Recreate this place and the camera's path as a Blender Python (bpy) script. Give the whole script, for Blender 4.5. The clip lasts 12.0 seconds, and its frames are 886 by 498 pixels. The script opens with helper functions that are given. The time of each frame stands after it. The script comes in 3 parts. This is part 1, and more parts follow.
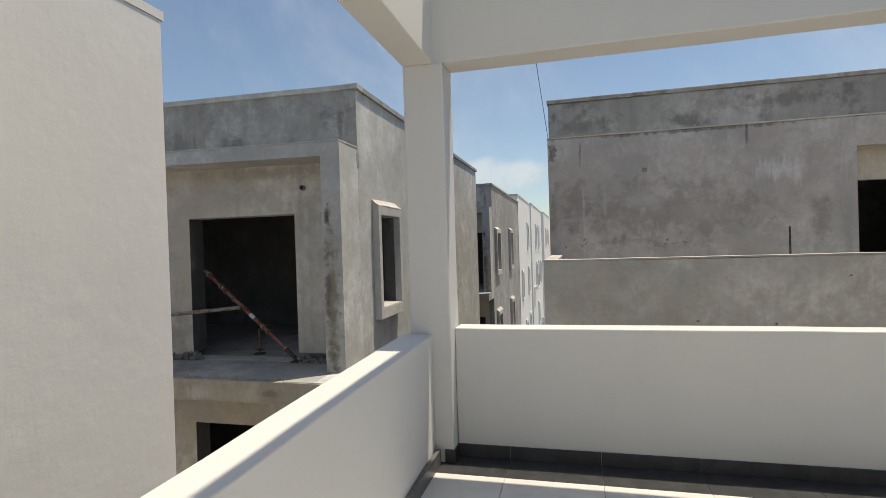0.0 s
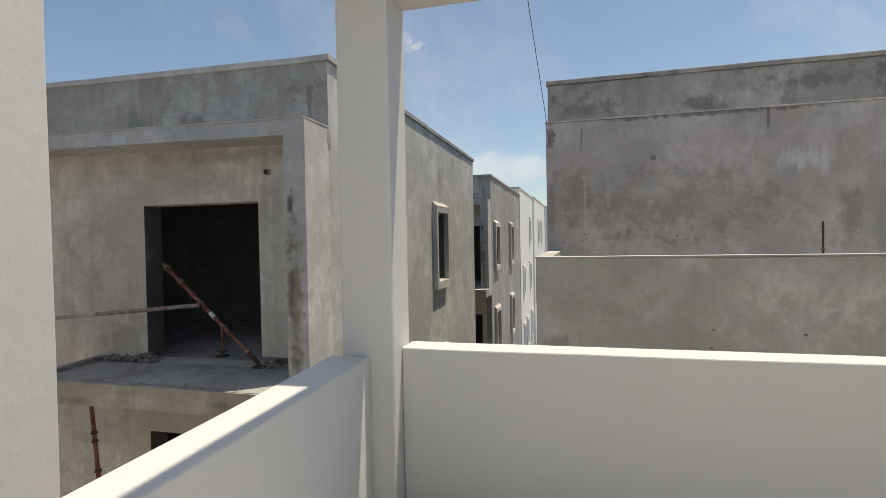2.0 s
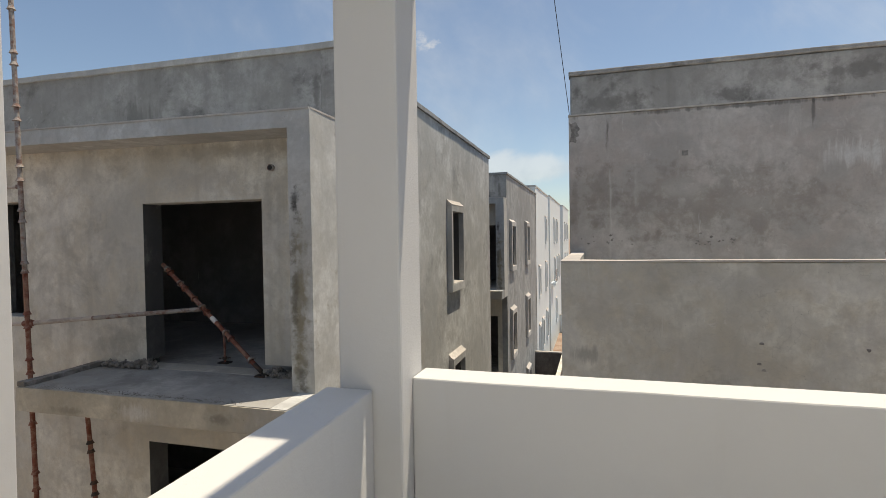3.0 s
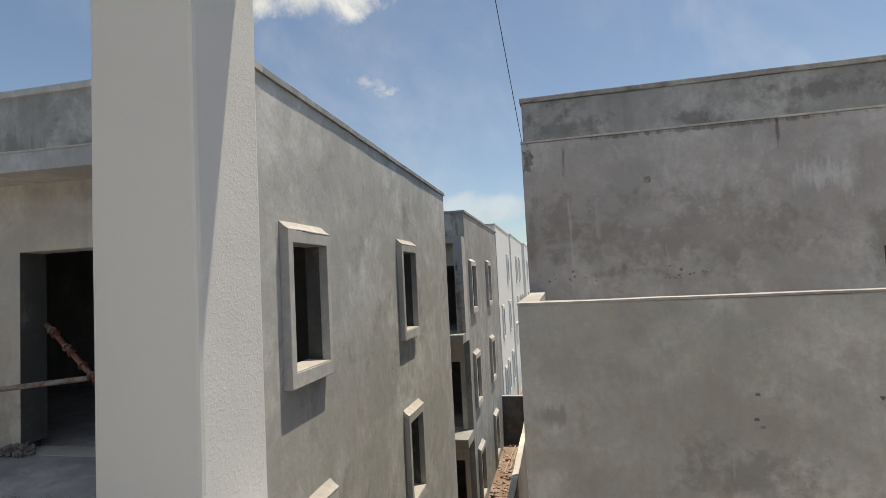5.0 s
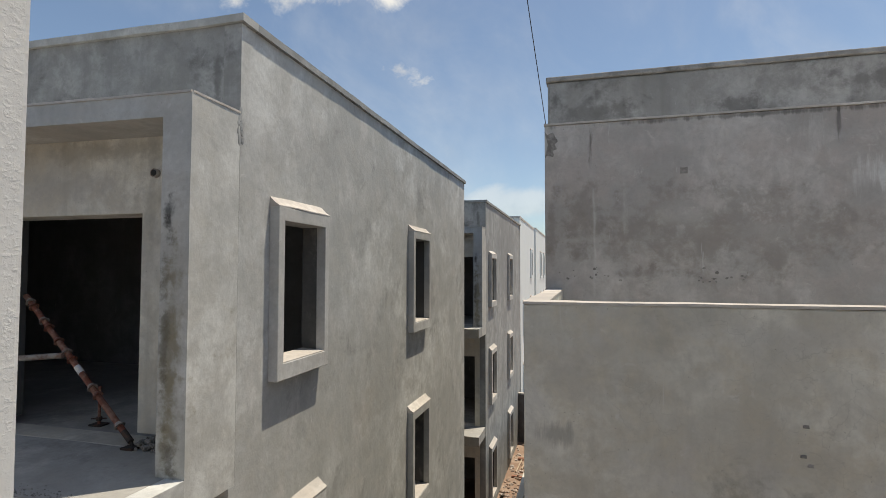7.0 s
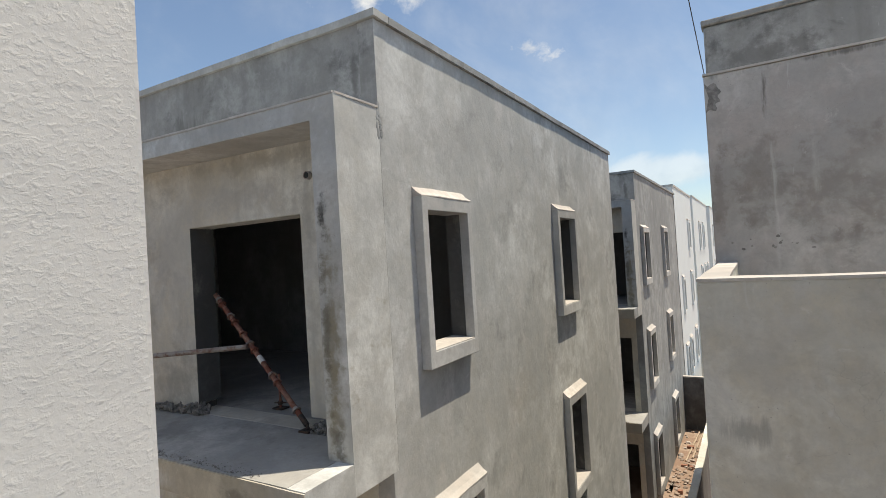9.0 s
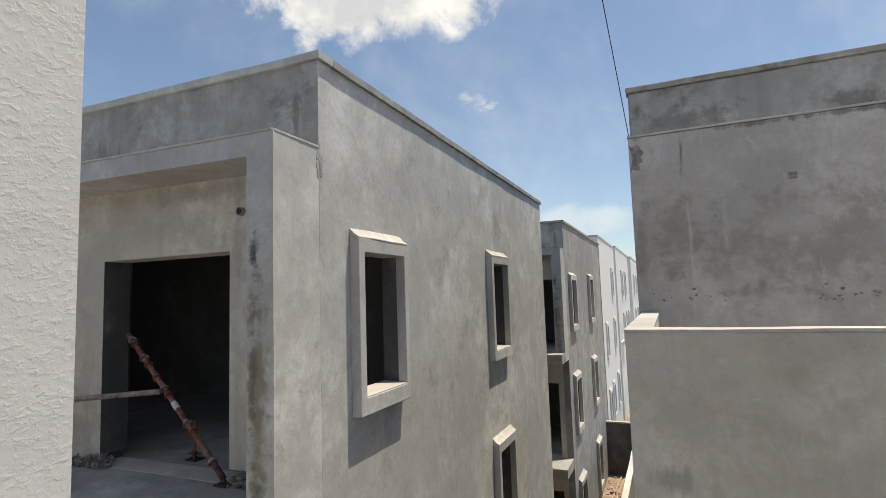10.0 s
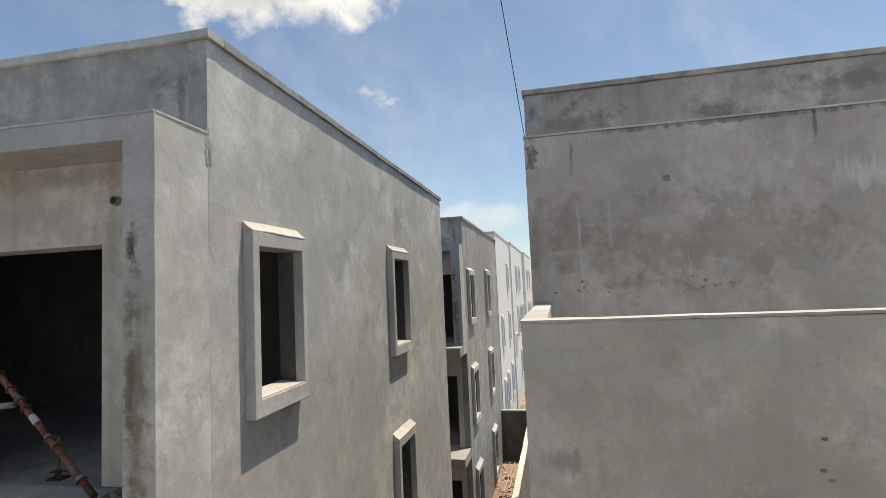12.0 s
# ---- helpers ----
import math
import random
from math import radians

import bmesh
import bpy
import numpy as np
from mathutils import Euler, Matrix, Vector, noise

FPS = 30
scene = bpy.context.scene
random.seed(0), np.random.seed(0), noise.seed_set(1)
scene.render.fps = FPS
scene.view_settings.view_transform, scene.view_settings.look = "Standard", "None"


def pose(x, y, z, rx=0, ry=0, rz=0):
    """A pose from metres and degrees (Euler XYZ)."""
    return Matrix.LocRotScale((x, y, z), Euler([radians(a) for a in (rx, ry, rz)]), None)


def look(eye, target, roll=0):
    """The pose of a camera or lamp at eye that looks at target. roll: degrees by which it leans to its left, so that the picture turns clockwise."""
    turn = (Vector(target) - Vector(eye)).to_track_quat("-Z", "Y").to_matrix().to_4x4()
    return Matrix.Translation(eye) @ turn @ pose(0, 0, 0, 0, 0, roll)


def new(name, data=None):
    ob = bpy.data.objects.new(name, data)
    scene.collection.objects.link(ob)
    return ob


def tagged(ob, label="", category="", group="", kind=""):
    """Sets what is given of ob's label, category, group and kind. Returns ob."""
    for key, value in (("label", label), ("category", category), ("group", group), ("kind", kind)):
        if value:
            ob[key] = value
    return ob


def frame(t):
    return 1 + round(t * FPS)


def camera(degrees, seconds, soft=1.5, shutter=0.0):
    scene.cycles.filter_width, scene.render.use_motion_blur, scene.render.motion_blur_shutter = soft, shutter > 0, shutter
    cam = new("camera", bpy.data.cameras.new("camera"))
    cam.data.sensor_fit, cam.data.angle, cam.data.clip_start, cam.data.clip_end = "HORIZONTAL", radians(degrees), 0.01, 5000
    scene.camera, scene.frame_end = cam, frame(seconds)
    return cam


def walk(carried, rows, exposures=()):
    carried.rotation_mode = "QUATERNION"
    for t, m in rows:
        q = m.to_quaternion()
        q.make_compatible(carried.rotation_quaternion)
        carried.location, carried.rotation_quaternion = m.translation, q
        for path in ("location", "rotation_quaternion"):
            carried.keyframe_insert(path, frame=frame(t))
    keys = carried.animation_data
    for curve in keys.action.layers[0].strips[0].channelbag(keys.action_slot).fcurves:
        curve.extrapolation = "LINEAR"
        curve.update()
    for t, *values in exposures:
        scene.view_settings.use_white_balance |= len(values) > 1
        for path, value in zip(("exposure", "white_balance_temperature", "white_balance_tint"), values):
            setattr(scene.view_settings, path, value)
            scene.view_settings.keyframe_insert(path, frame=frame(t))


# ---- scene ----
cam = camera(80.6, 12.0, soft=0.8)
PATH = [
    (0, (0.256, -0.02, 1.484), (-0.237, 1.918, 1.470), -1.8),
    (0.5, (0.264, 0.128, 1.483), (-0.379, 2.021, 1.480), -2.4),
    (1, (0.259, 0.389, 1.468), (-0.294, 2.311, 1.409), -1.2),
    (1.5, (0.259, 0.658, 1.474), (-0.189, 2.607, 1.422), -0.5),
    (2, (0.342, 0.933, 1.473), (-0.168, 2.867, 1.435), -1.1),
    (2.5, (0.334, 1.166, 1.458), (-0.27, 3.072, 1.444), -0.9),
    (3, (0.181, 1.431, 1.503), (-0.379, 3.351, 1.461), -0.9),
    (5, (0.197, 2.406, 1.494), (-0.225, 4.358, 1.608), -2.9),
    (5.5, (0.173, 2.616, 1.499), (-0.122, 4.59, 1.628), -4.5),
    (6, (0.238, 2.82, 1.469), (-0.159, 4.774, 1.617), -4.8),
    (6.5, (0.293, 2.939, 1.474), (-0.176, 4.88, 1.579), -1.2),
    (8.5, (0.2, 3.293, 1.487), (-0.596, 5.127, 1.535), -2.9),
    (9, (0.165, 3.255, 1.489), (-0.853, 4.976, 1.522), -3.5),
    (9.5, (0.148, 3.262, 1.503), (-0.809, 5.017, 1.535), -2.7),
    (10, (0.126, 3.244, 1.518), (-0.654, 5.077, 1.697), -1.9),
    (10.5, (0.118, 3.242, 1.519), (-0.639, 5.083, 1.71), -1.9),
    (11, (0.110, 3.249, 1.523), (-0.546, 5.128, 1.714), -2.4),
    (11.5, (0.098, 3.27, 1.51), (-0.429, 5.19, 1.7), -2.7),
    (12, (0.102, 3.265, 1.508), (-0.316, 5.215, 1.656), -2.6),
]
walk(cam, [(t, look(eye, target, roll)) for t, eye, target, roll in PATH], [(0.0, 0.2, 7130, 7), (3.2, 0.23, 7230, 8), (5.0, 0.16, 7050, 7), (6.5, 0.16, 7000, 7), (8.3, 0.45, 7000, 7), (9.5, 0.45, 7000, 7), (10.1, 0.34, 7000, 7), (11.5, 0.34, 7000, 7), (12.0, 0.38, 7050, 7)])

# ---- world, sun, exposure ----
SUN_DIR = Vector((1.1, 0.84, 4.6)).normalized()
SKY, SUN = 0.116, 4.1


def nd(tree, kind, **values):
    n = tree.nodes.new("ShaderNode" + kind)
    for key, value in values.items():
        if key in n.inputs:
            n.inputs[key].default_value = value
    return n


def link(tree, a, b):
    tree.links.new(a, b)


def math_node(tree, op, a, b=None, clamp=False):
    n = tree.nodes.new("ShaderNodeMath")
    n.operation, n.use_clamp = op, clamp
    for i, v in enumerate((a, b)):
        if v is None:
            continue
        if isinstance(v, (int, float)):
            n.inputs[i].default_value = v
        else:
            link(tree, v, n.inputs[i])
    return n.outputs[0]


def ramp(tree, value, lo, hi):
    n = tree.nodes.new("ShaderNodeMapRange")
    n.interpolation_type = "SMOOTHSTEP"
    n.inputs["From Min"].default_value, n.inputs["From Max"].default_value = lo, hi
    link(tree, value, n.inputs["Value"])
    return n.outputs["Result"]


def blend(tree, fac, a, b):
    n = tree.nodes.new("ShaderNodeMix")
    n.data_type = "RGBA"
    if isinstance(fac, (int, float)):
        n.inputs[0].default_value = fac
    else:
        link(tree, fac, n.inputs[0])
    for i, v in ((6, a), (7, b)):
        if isinstance(v, tuple):
            n.inputs[i].default_value = (*v[:3], 1)
        else:
            link(tree, v, n.inputs[i])
    return n.outputs[2]


def noise_node(tree, vec, scale, detail=4.0, rough=0.55, dist=0.0):
    n = nd(tree, "TexNoise", Scale=scale, Detail=detail, Roughness=rough, Distortion=dist)
    link(tree, vec, n.inputs["Vector"])
    return n.outputs["Fac"]


world = bpy.data.worlds.new("world")
scene.world = world
world.use_nodes = True
wt = world.node_tree
wt.nodes.clear()
sky = wt.nodes.new("ShaderNodeTexSky")
sky.sky_type, sky.sun_disc = "NISHITA", False
sky.sun_elevation, sky.sun_rotation = math.asin(SUN_DIR.z), math.atan2(SUN_DIR.x, SUN_DIR.y)
sky.altitude, sky.air_density, sky.dust_density, sky.ozone_density = 900, 1.0, 1.6, 1.5
wco = wt.nodes.new("ShaderNodeTexCoord").outputs["Generated"]


def cloud_mask(centre, flat, radius, scale, amount, edge=(0.1, 0.6)):
    """Soft body of a cloud round a direction, broken up by noise."""
    sub = wt.nodes.new("ShaderNodeVectorMath")
    sub.operation = "SUBTRACT"
    link(wt, wco, sub.inputs[0])
    sub.inputs[1].default_value = centre
    mul = wt.nodes.new("ShaderNodeVectorMath")
    mul.operation = "MULTIPLY"
    link(wt, sub.outputs[0], mul.inputs[0])
    mul.inputs[1].default_value = flat
    length = wt.nodes.new("ShaderNodeVectorMath")
    length.operation = "LENGTH"
    link(wt, mul.outputs[0], length.inputs[0])
    near = math_node(wt, "SUBTRACT", 1.0, math_node(wt, "DIVIDE", length.outputs["Value"], radius))
    wisps = noise_node(wt, wco, scale, 9, 0.62, 0.3)
    body = math_node(wt, "ADD", near, math_node(wt, "MULTIPLY", math_node(wt, "SUBTRACT", wisps, 0.5), amount))
    return ramp(wt, body, *edge)


clouds = cloud_mask((-0.44, 0.75, 0.525), (1.0, 0.6, 2.1), 0.27, 8.0, 2.2)
for args in (((-0.312, 0.882, 0.36), (1.0, 0.5, 2.0), 0.05, 34.0, 3.4, (0.0, 1.5)), ((-0.285, 0.893, 0.345), (1.0, 0.5, 2.0), 0.025, 38.0, 3.2, (0.0, 1.4)),
             ((-0.14, 0.98, 0.125), (1.0, 0.3, 3.6), 0.15, 9.0, 1.4)):
    clouds = math_node(wt, "MAXIMUM", clouds, math_node(wt, "MULTIPLY", cloud_mask(*args), 0.62 if args[2] < 0.1 else 0.4))
thin = math_node(wt, "MULTIPLY", ramp(wt, noise_node(wt, wco, 2.6, 8, 0.6, 0.6), 0.4, 0.8), 0.3)
clouds = math_node(wt, "MAXIMUM", clouds, thin)
shade = ramp(wt, noise_node(wt, wco, 11.0, 6, 0.55), 0.35, 0.65)
cloud_col = blend(wt, shade, (4.6, 4.75, 5.1), (6.9, 6.85, 6.8))
bg = nd(wt, "Background", Strength=SKY)
link(wt, blend(wt, clouds, sky.outputs[0], cloud_col), bg.inputs["Color"])
link(wt, bg.outputs[0], wt.nodes.new("ShaderNodeOutputWorld").inputs["Surface"])

sun_data = bpy.data.lights.new("sun", "SUN")
sun_data.energy, sun_data.angle, sun_data.color = SUN, radians(0.53), (1.0, 0.91, 0.80)
sun = new("sun", sun_data)
sun.matrix_world = look(SUN_DIR * 60, (0, 0, 0))


# ---- materials ----
def material(name):
    m = bpy.data.materials.new(name)
    m.use_nodes = True
    t = m.node_tree
    return m, t, t.nodes["Principled BSDF"]


def coords(tree, scale=(1, 1, 1), shift=(0, 0, 0)):
    """Object coordinates, shifted by a random amount per object."""
    co = tree.nodes.new("ShaderNodeTexCoord").outputs["Object"]
    rnd = tree.nodes.new("ShaderNodeObjectInfo").outputs["Random"]
    add = tree.nodes.new("ShaderNodeVectorMath")
    add.operation = "ADD"
    link(tree, co, add.inputs[0])
    mix = tree.nodes.new("ShaderNodeCombineXYZ")
    for i in range(3):
        link(tree, math_node(tree, "MULTIPLY_ADD", rnd, 7.0), mix.inputs[i])
    link(tree, mix.outputs[0], add.inputs[1])
    mp = tree.nodes.new("ShaderNodeMapping")
    mp.inputs["Scale"].default_value, mp.inputs["Location"].default_value = scale, shift
    link(tree, add.outputs[0], mp.inputs["Vector"])
    return mp.outputs[0]


def bump(tree, bsdf, *layers):
    last = None
    for height, strength, distance in layers:
        b = nd(tree, "Bump", Strength=strength, Distance=distance)
        link(tree, height, b.inputs["Height"])
        if last is not None:
            link(tree, last, b.inputs["Normal"])
        last = b.outputs[0]
    link(tree, last, bsdf.inputs["Normal"])


def mark(t, col, axis, c, hw, z, hh, tint, amount, drip):
    """A stain or band of tint round (c, z), hw by hh, broken up by noise; drip stretches it downwards."""
    raw = t.nodes.new("ShaderNodeTexCoord").outputs["Object"]
    sep = t.nodes.new("ShaderNodeSeparateXYZ")
    link(t, raw, sep.inputs[0])
    u = math_node(t, "DIVIDE", math_node(t, "SUBTRACT", sep.outputs[axis], c), hw)
    v = math_node(t, "DIVIDE", math_node(t, "SUBTRACT", sep.outputs["Z"], z), hh)
    far = math_node(t, "SQRT", math_node(t, "ADD", math_node(t, "MULTIPLY", u, u), math_node(t, "MULTIPLY", v, v)))
    mp = t.nodes.new("ShaderNodeMapping")
    mp.inputs["Scale"].default_value = (1, 1, 0.14 if drip else 1.0)
    link(t, raw, mp.inputs["Vector"])
    torn = noise_node(t, mp.outputs[0], 9.0 if drip else 4.0, 8, 0.7, 0.2)
    body = math_node(t, "ADD", math_node(t, "SUBTRACT", 1.0, far), math_node(t, "MULTIPLY", math_node(t, "SUBTRACT", torn, 0.55), 3.2))
    return blend(t, math_node(t, "MULTIPLY", ramp(t, body, 0.0, 0.75), amount), col, tint)


def concrete(name, base, warm, mould=0.3, pale=0.3, streak=0.35, rough=0.9, marks=(), crisp=1.0, cracks=0.0):
    """Cement plaster: trowel clouds, water streaks, mould blotches, pale lime bloom, sand grain."""
    m, t, b = material(name)
    co, tall = coords(t), coords(t, (2.6, 2.6, 0.28))
    big = ramp(t, noise_node(t, co, 0.55, 5, 0.6, 0.4), 0.36, 0.66)
    mid = ramp(t, noise_node(t, co, 2.4, 8, 0.7, 0.25), 0.42, 0.62)
    run = ramp(t, noise_node(t, tall, 1.4, 6, 0.6), 0.5, 0.75)
    dark = tuple(c * 0.76 for c in base)
    light = tuple(min(1, c * 1.22) for c in base)
    col = blend(t, big, dark, light)
    col = blend(t, math_node(t, "MULTIPLY", mid, 0.8), col, warm)
    col = blend(t, math_node(t, "MULTIPLY", run, streak), col, tuple(c * 0.55 for c in warm))
    spot = math_node(t, "MULTIPLY", ramp(t, noise_node(t, co, 1.1, 9, 0.7, 0.3), 0.52, 0.66), mould)
    col = blend(t, spot, col, (0.045, 0.043, 0.04))
    limy = math_node(t, "MULTIPLY", ramp(t, noise_node(t, coords(t, (1.1, 1.1, 0.7), (31, 7, 3)), 1.5, 8, 0.68, 0.3), 0.52, 0.68), pale)
    col = blend(t, limy, col, (0.56, 0.55, 0.53))
    for one in marks:
        col = mark(t, col, *one)
    stroke = ramp(t, noise_node(t, coords(t, (1.0, 1.0, 0.85), (5, 11, 2)), 3.0, 10, 0.74, 0.5), 0.38, 0.64)
    col = blend(t, math_node(t, "MULTIPLY", stroke, 0.4 * crisp), col, tuple(c * 0.6 for c in base))
    fine = noise_node(t, co, 19, 9, 0.78, 0.2)
    col = blend(t, math_node(t, "MULTIPLY", ramp(t, fine, 0.44, 0.64), 0.2 * crisp), col, tuple(c * 0.55 for c in base))
    scuff = ramp(t, noise_node(t, coords(t, (1.0, 1.0, 0.8), (17, 3, 9)), 6.0, 9, 0.75, 0.6), 0.6, 0.7)
    col = blend(t, math_node(t, "MULTIPLY", scuff, 0.3 * crisp), col, tuple(min(0.75, c * 1.45) for c in base))
    nick = ramp(t, noise_node(t, coords(t, (1.0, 1.0, 0.12), (3, 29, 41)), 13.0, 3, 0.6, 0.3), 0.7, 0.76)
    col = blend(t, math_node(t, "MULTIPLY", nick, 0.4 * crisp), col, (0.62, 0.62, 0.6))
    pits = ramp(t, noise_node(t, co, 55, 3, 0.6, 0.4), 0.69, 0.75)
    col = blend(t, math_node(t, "MULTIPLY", pits, 0.6 * crisp), col, tuple(c * 0.3 for c in base))
    if cracks:
        wob = t.nodes.new("ShaderNodeVectorMath")
        wob.operation = "MULTIPLY_ADD"
        warp = nd(t, "TexNoise", Scale=2.2, Detail=6.0)
        link(t, co, warp.inputs["Vector"])
        link(t, warp.outputs["Color"], wob.inputs[0])
        wob.inputs[1].default_value = (0.9, 0.9, 0.9)
        link(t, co, wob.inputs[2])
        vor = nd(t, "TexVoronoi", Scale=4.5)
        vor.feature = "DISTANCE_TO_EDGE"
        link(t, wob.outputs[0], vor.inputs["Vector"])
        hair = math_node(t, "SUBTRACT", 1.0, ramp(t, vor.outputs["Distance"], 0.004, 0.02))
        hair = math_node(t, "MULTIPLY", hair, ramp(t, noise_node(t, co, 1.3, 4), 0.46, 0.6))
        col = blend(t, math_node(t, "MULTIPLY", hair, cracks), col, tuple(c * 0.35 for c in base))
    link(t, col, b.inputs["Base Color"])
    b.inputs["Roughness"].default_value = rough
    trowel = noise_node(t, coords(t, (1.0, 1.0, 0.9)), 3.4, 6, 0.62, 0.3)
    bump(t, b, (trowel, 0.3, 0.025), (noise_node(t, co, 11, 6, 0.6), 0.18, 0.01), (noise_node(t, co, 70, 3, 0.6), 0.16, 0.004))
    return m


def paint(name, base, relief=0.0, dirt=0.12):
    m, t, b = material(name)
    co = coords(t)
    veil = ramp(t, noise_node(t, co, 1.3, 7, 0.65, 0.4), 0.4, 0.8)
    col = blend(t, math_node(t, "MULTIPLY", veil, dirt), base, tuple(c * 0.72 for c in base))
    runs = ramp(t, noise_node(t, coords(t, (5, 5, 0.4)), 1.6, 6, 0.6), 0.58, 0.8)
    col = blend(t, math_node(t, "MULTIPLY", runs, dirt), col, (0.5, 0.46, 0.4))
    link(t, col, b.inputs["Base Color"])
    b.inputs["Roughness"].default_value = 0.62
    layers = [(noise_node(t, co, 5, 4, 0.55), 0.25, 0.02), (noise_node(t, co, 160, 3, 0.6), 0.2, 0.003)]
    if relief:
        layers.append((ramp(t, noise_node(t, coords(t, (1, 1, 1.4)), 80, 5, 0.55, 0.3), 0.46, 0.76), relief, 0.005))
    bump(t, b, *layers)
    return m


def simple(name, base, other, scale, rough, metal=0.0, relief=0.3, lo=0.4, hi=0.65, depth=0.006):
    m, t, b = material(name)
    co = coords(t)
    col = blend(t, ramp(t, noise_node(t, co, scale, 7, 0.65, 0.4), lo, hi), base, other)
    link(t, col, b.inputs["Base Color"])
    b.inputs["Roughness"].default_value, b.inputs["Metallic"].default_value = rough, metal
    bump(t, b, (noise_node(t, co, scale * 4, 6, 0.65), relief, depth))
    return m


GREY = concrete("cement_plaster", (0.54, 0.55, 0.535), (0.445, 0.443, 0.418), 0.34, 0.6, 0.2, crisp=1.15,
                marks=[("Y", 7.38, 0.1, 2.82, 0.3, (0.2, 0.198, 0.19), 0.7, False), ("Y", 9.7, 0.4, 2.45, 0.3, (0.6, 0.6, 0.58), 0.55, True), ("Y", 12.85, 0.12, 2.45, 0.2, (0.6, 0.6, 0.58), 0.8, True), ("Y", 14.4, 0.5, 2.5, 0.4, (0.6, 0.6, 0.58), 0.3, True),
                       ("Y", 7.2, 0.45, -0.05, 0.3, (0.36, 0.32, 0.23), 0.55, False), ("Y", 8.6, 1.3, 2.9, 0.5, (0.38, 0.38, 0.37), 0.5, False),
                       ("Y", 10.6, 0.9, -0.6, 0.6, (0.36, 0.34, 0.3), 0.5, False), ("Y", 10.5, 0.8, 1.2, 0.8, (0.6, 0.6, 0.58), 0.3, False)])
# One mark is a brown-dark band along the wall top below the canopy.
GREY_FRONT = concrete("cement_plaster_front", (0.7, 0.68, 0.61), (0.61, 0.565, 0.465), 0.3, 0.3, 0.4,
                      marks=[("X", -3.62, 0.07, 0.4, 0.6, (0.6, 0.6, 0.58), 0.6, True), ("X", -5.0, 1.2, 2.35, 0.25, (0.45, 0.43, 0.4), 0.4, False), ("X", -4.7, 2.2, 2.7, 0.15, (0.26, 0.23, 0.18), 0.4, False),
                             ("X", -6.3, 0.9, 0.15, 0.4, (0.27, 0.25, 0.2), 0.5, False)])
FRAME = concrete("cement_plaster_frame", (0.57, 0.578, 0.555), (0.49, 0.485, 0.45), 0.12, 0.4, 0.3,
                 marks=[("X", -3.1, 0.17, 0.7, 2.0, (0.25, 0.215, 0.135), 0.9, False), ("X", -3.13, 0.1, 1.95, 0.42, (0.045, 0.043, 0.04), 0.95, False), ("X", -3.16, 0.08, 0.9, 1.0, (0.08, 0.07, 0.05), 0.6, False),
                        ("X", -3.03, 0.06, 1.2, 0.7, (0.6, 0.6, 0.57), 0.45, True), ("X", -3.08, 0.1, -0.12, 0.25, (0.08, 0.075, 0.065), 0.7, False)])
GREY_MOULD = concrete("cement_plaster_mouldy", (0.37, 0.37, 0.36), (0.27, 0.267, 0.252), 0.6, 0.2, 0.4,
                      marks=[("X", -6.0, 0.55, 3.3, 0.3, (0.09, 0.087, 0.08), 0.5, True), ("X", -4.6, 0.5, 3.1, 0.12, (0.1, 0.097, 0.09), 0.35, True), ("X", -3.2, 0.07, 3.4, 0.6, (0.08, 0.077, 0.07), 0.6, False),
                             ("X", 0.45, 0.9, 3.8, 0.35, (0.1, 0.095, 0.09), 0.6, False), ("X", 2.4, 0.6, 3.75, 0.25, (0.06, 0.057, 0.052), 0.6, False), ("X", 4.1, 1.2, 4.0, 0.3, (0.1, 0.095, 0.09), 0.6, False), ("X", 2.5, 3.5, 3.5, 0.12, (0.06, 0.057, 0.052), 0.5, False)])
BROWN_DAMP, LIME, MOULD = (0.22, 0.19, 0.16), (0.62, 0.61, 0.58), (0.06, 0.057, 0.052)
GREY_WARM = concrete("cement_plaster_brownish", (0.53, 0.502, 0.472), (0.45, 0.402, 0.368), 0.06, 0.4, 0.4,
                     marks=[("X", 1.9, 2.6, 1.95, 0.8, BROWN_DAMP, 0.55, False), ("X", 0.3, 0.42, 2.2, 0.75, BROWN_DAMP, 0.5, False), ("X", 2.0, 3.0, 3.15, 0.2, (0.58, 0.56, 0.53), 0.35, False),
                            ("X", 1.5, 0.5, 2.2, 0.22, LIME, 0.4, False), ("X", 2.4, 0.6, 1.95, 0.25, LIME, 0.25, False), ("X", 1.0, 0.7, 1.45, 0.14, (0.17, 0.14, 0.12), 0.5, False),
                            ("X", 3.75, 0.55, 2.6, 0.3, (0.68, 0.68, 0.66), 0.85, True), ("X", 2.95, 0.2, 3.1, 0.4, LIME, 0.5, True), ("X", 3.2, 0.05, 3.3, 0.3, MOULD, 0.8, True),
                            ("X", 0.42, 0.045, 2.1, 1.2, LIME, 0.7, True), ("X", 0.38, 0.05, 3.15, 0.35, (0.13, 0.115, 0.1), 0.85, True), ("X", 0.8, 0.05, 2.3, 0.6, LIME, 0.4, True),
                            ("X", 4.72, 0.15, 3.0, 0.9, LIME, 0.6, True), ("X", -0.12, 0.1, 2.0, 0.8, (0.2, 0.17, 0.14), 0.6, False), ("X", 4.3, 0.3, 1.7, 0.6, (0.2, 0.17, 0.14), 0.5, False),
                            ("X", 2.2, 2.8, 3.4, 0.05, MOULD, 0.7, True), ("X", 4.0, 0.8, 3.1, 0.3, LIME, 0.35, False)])
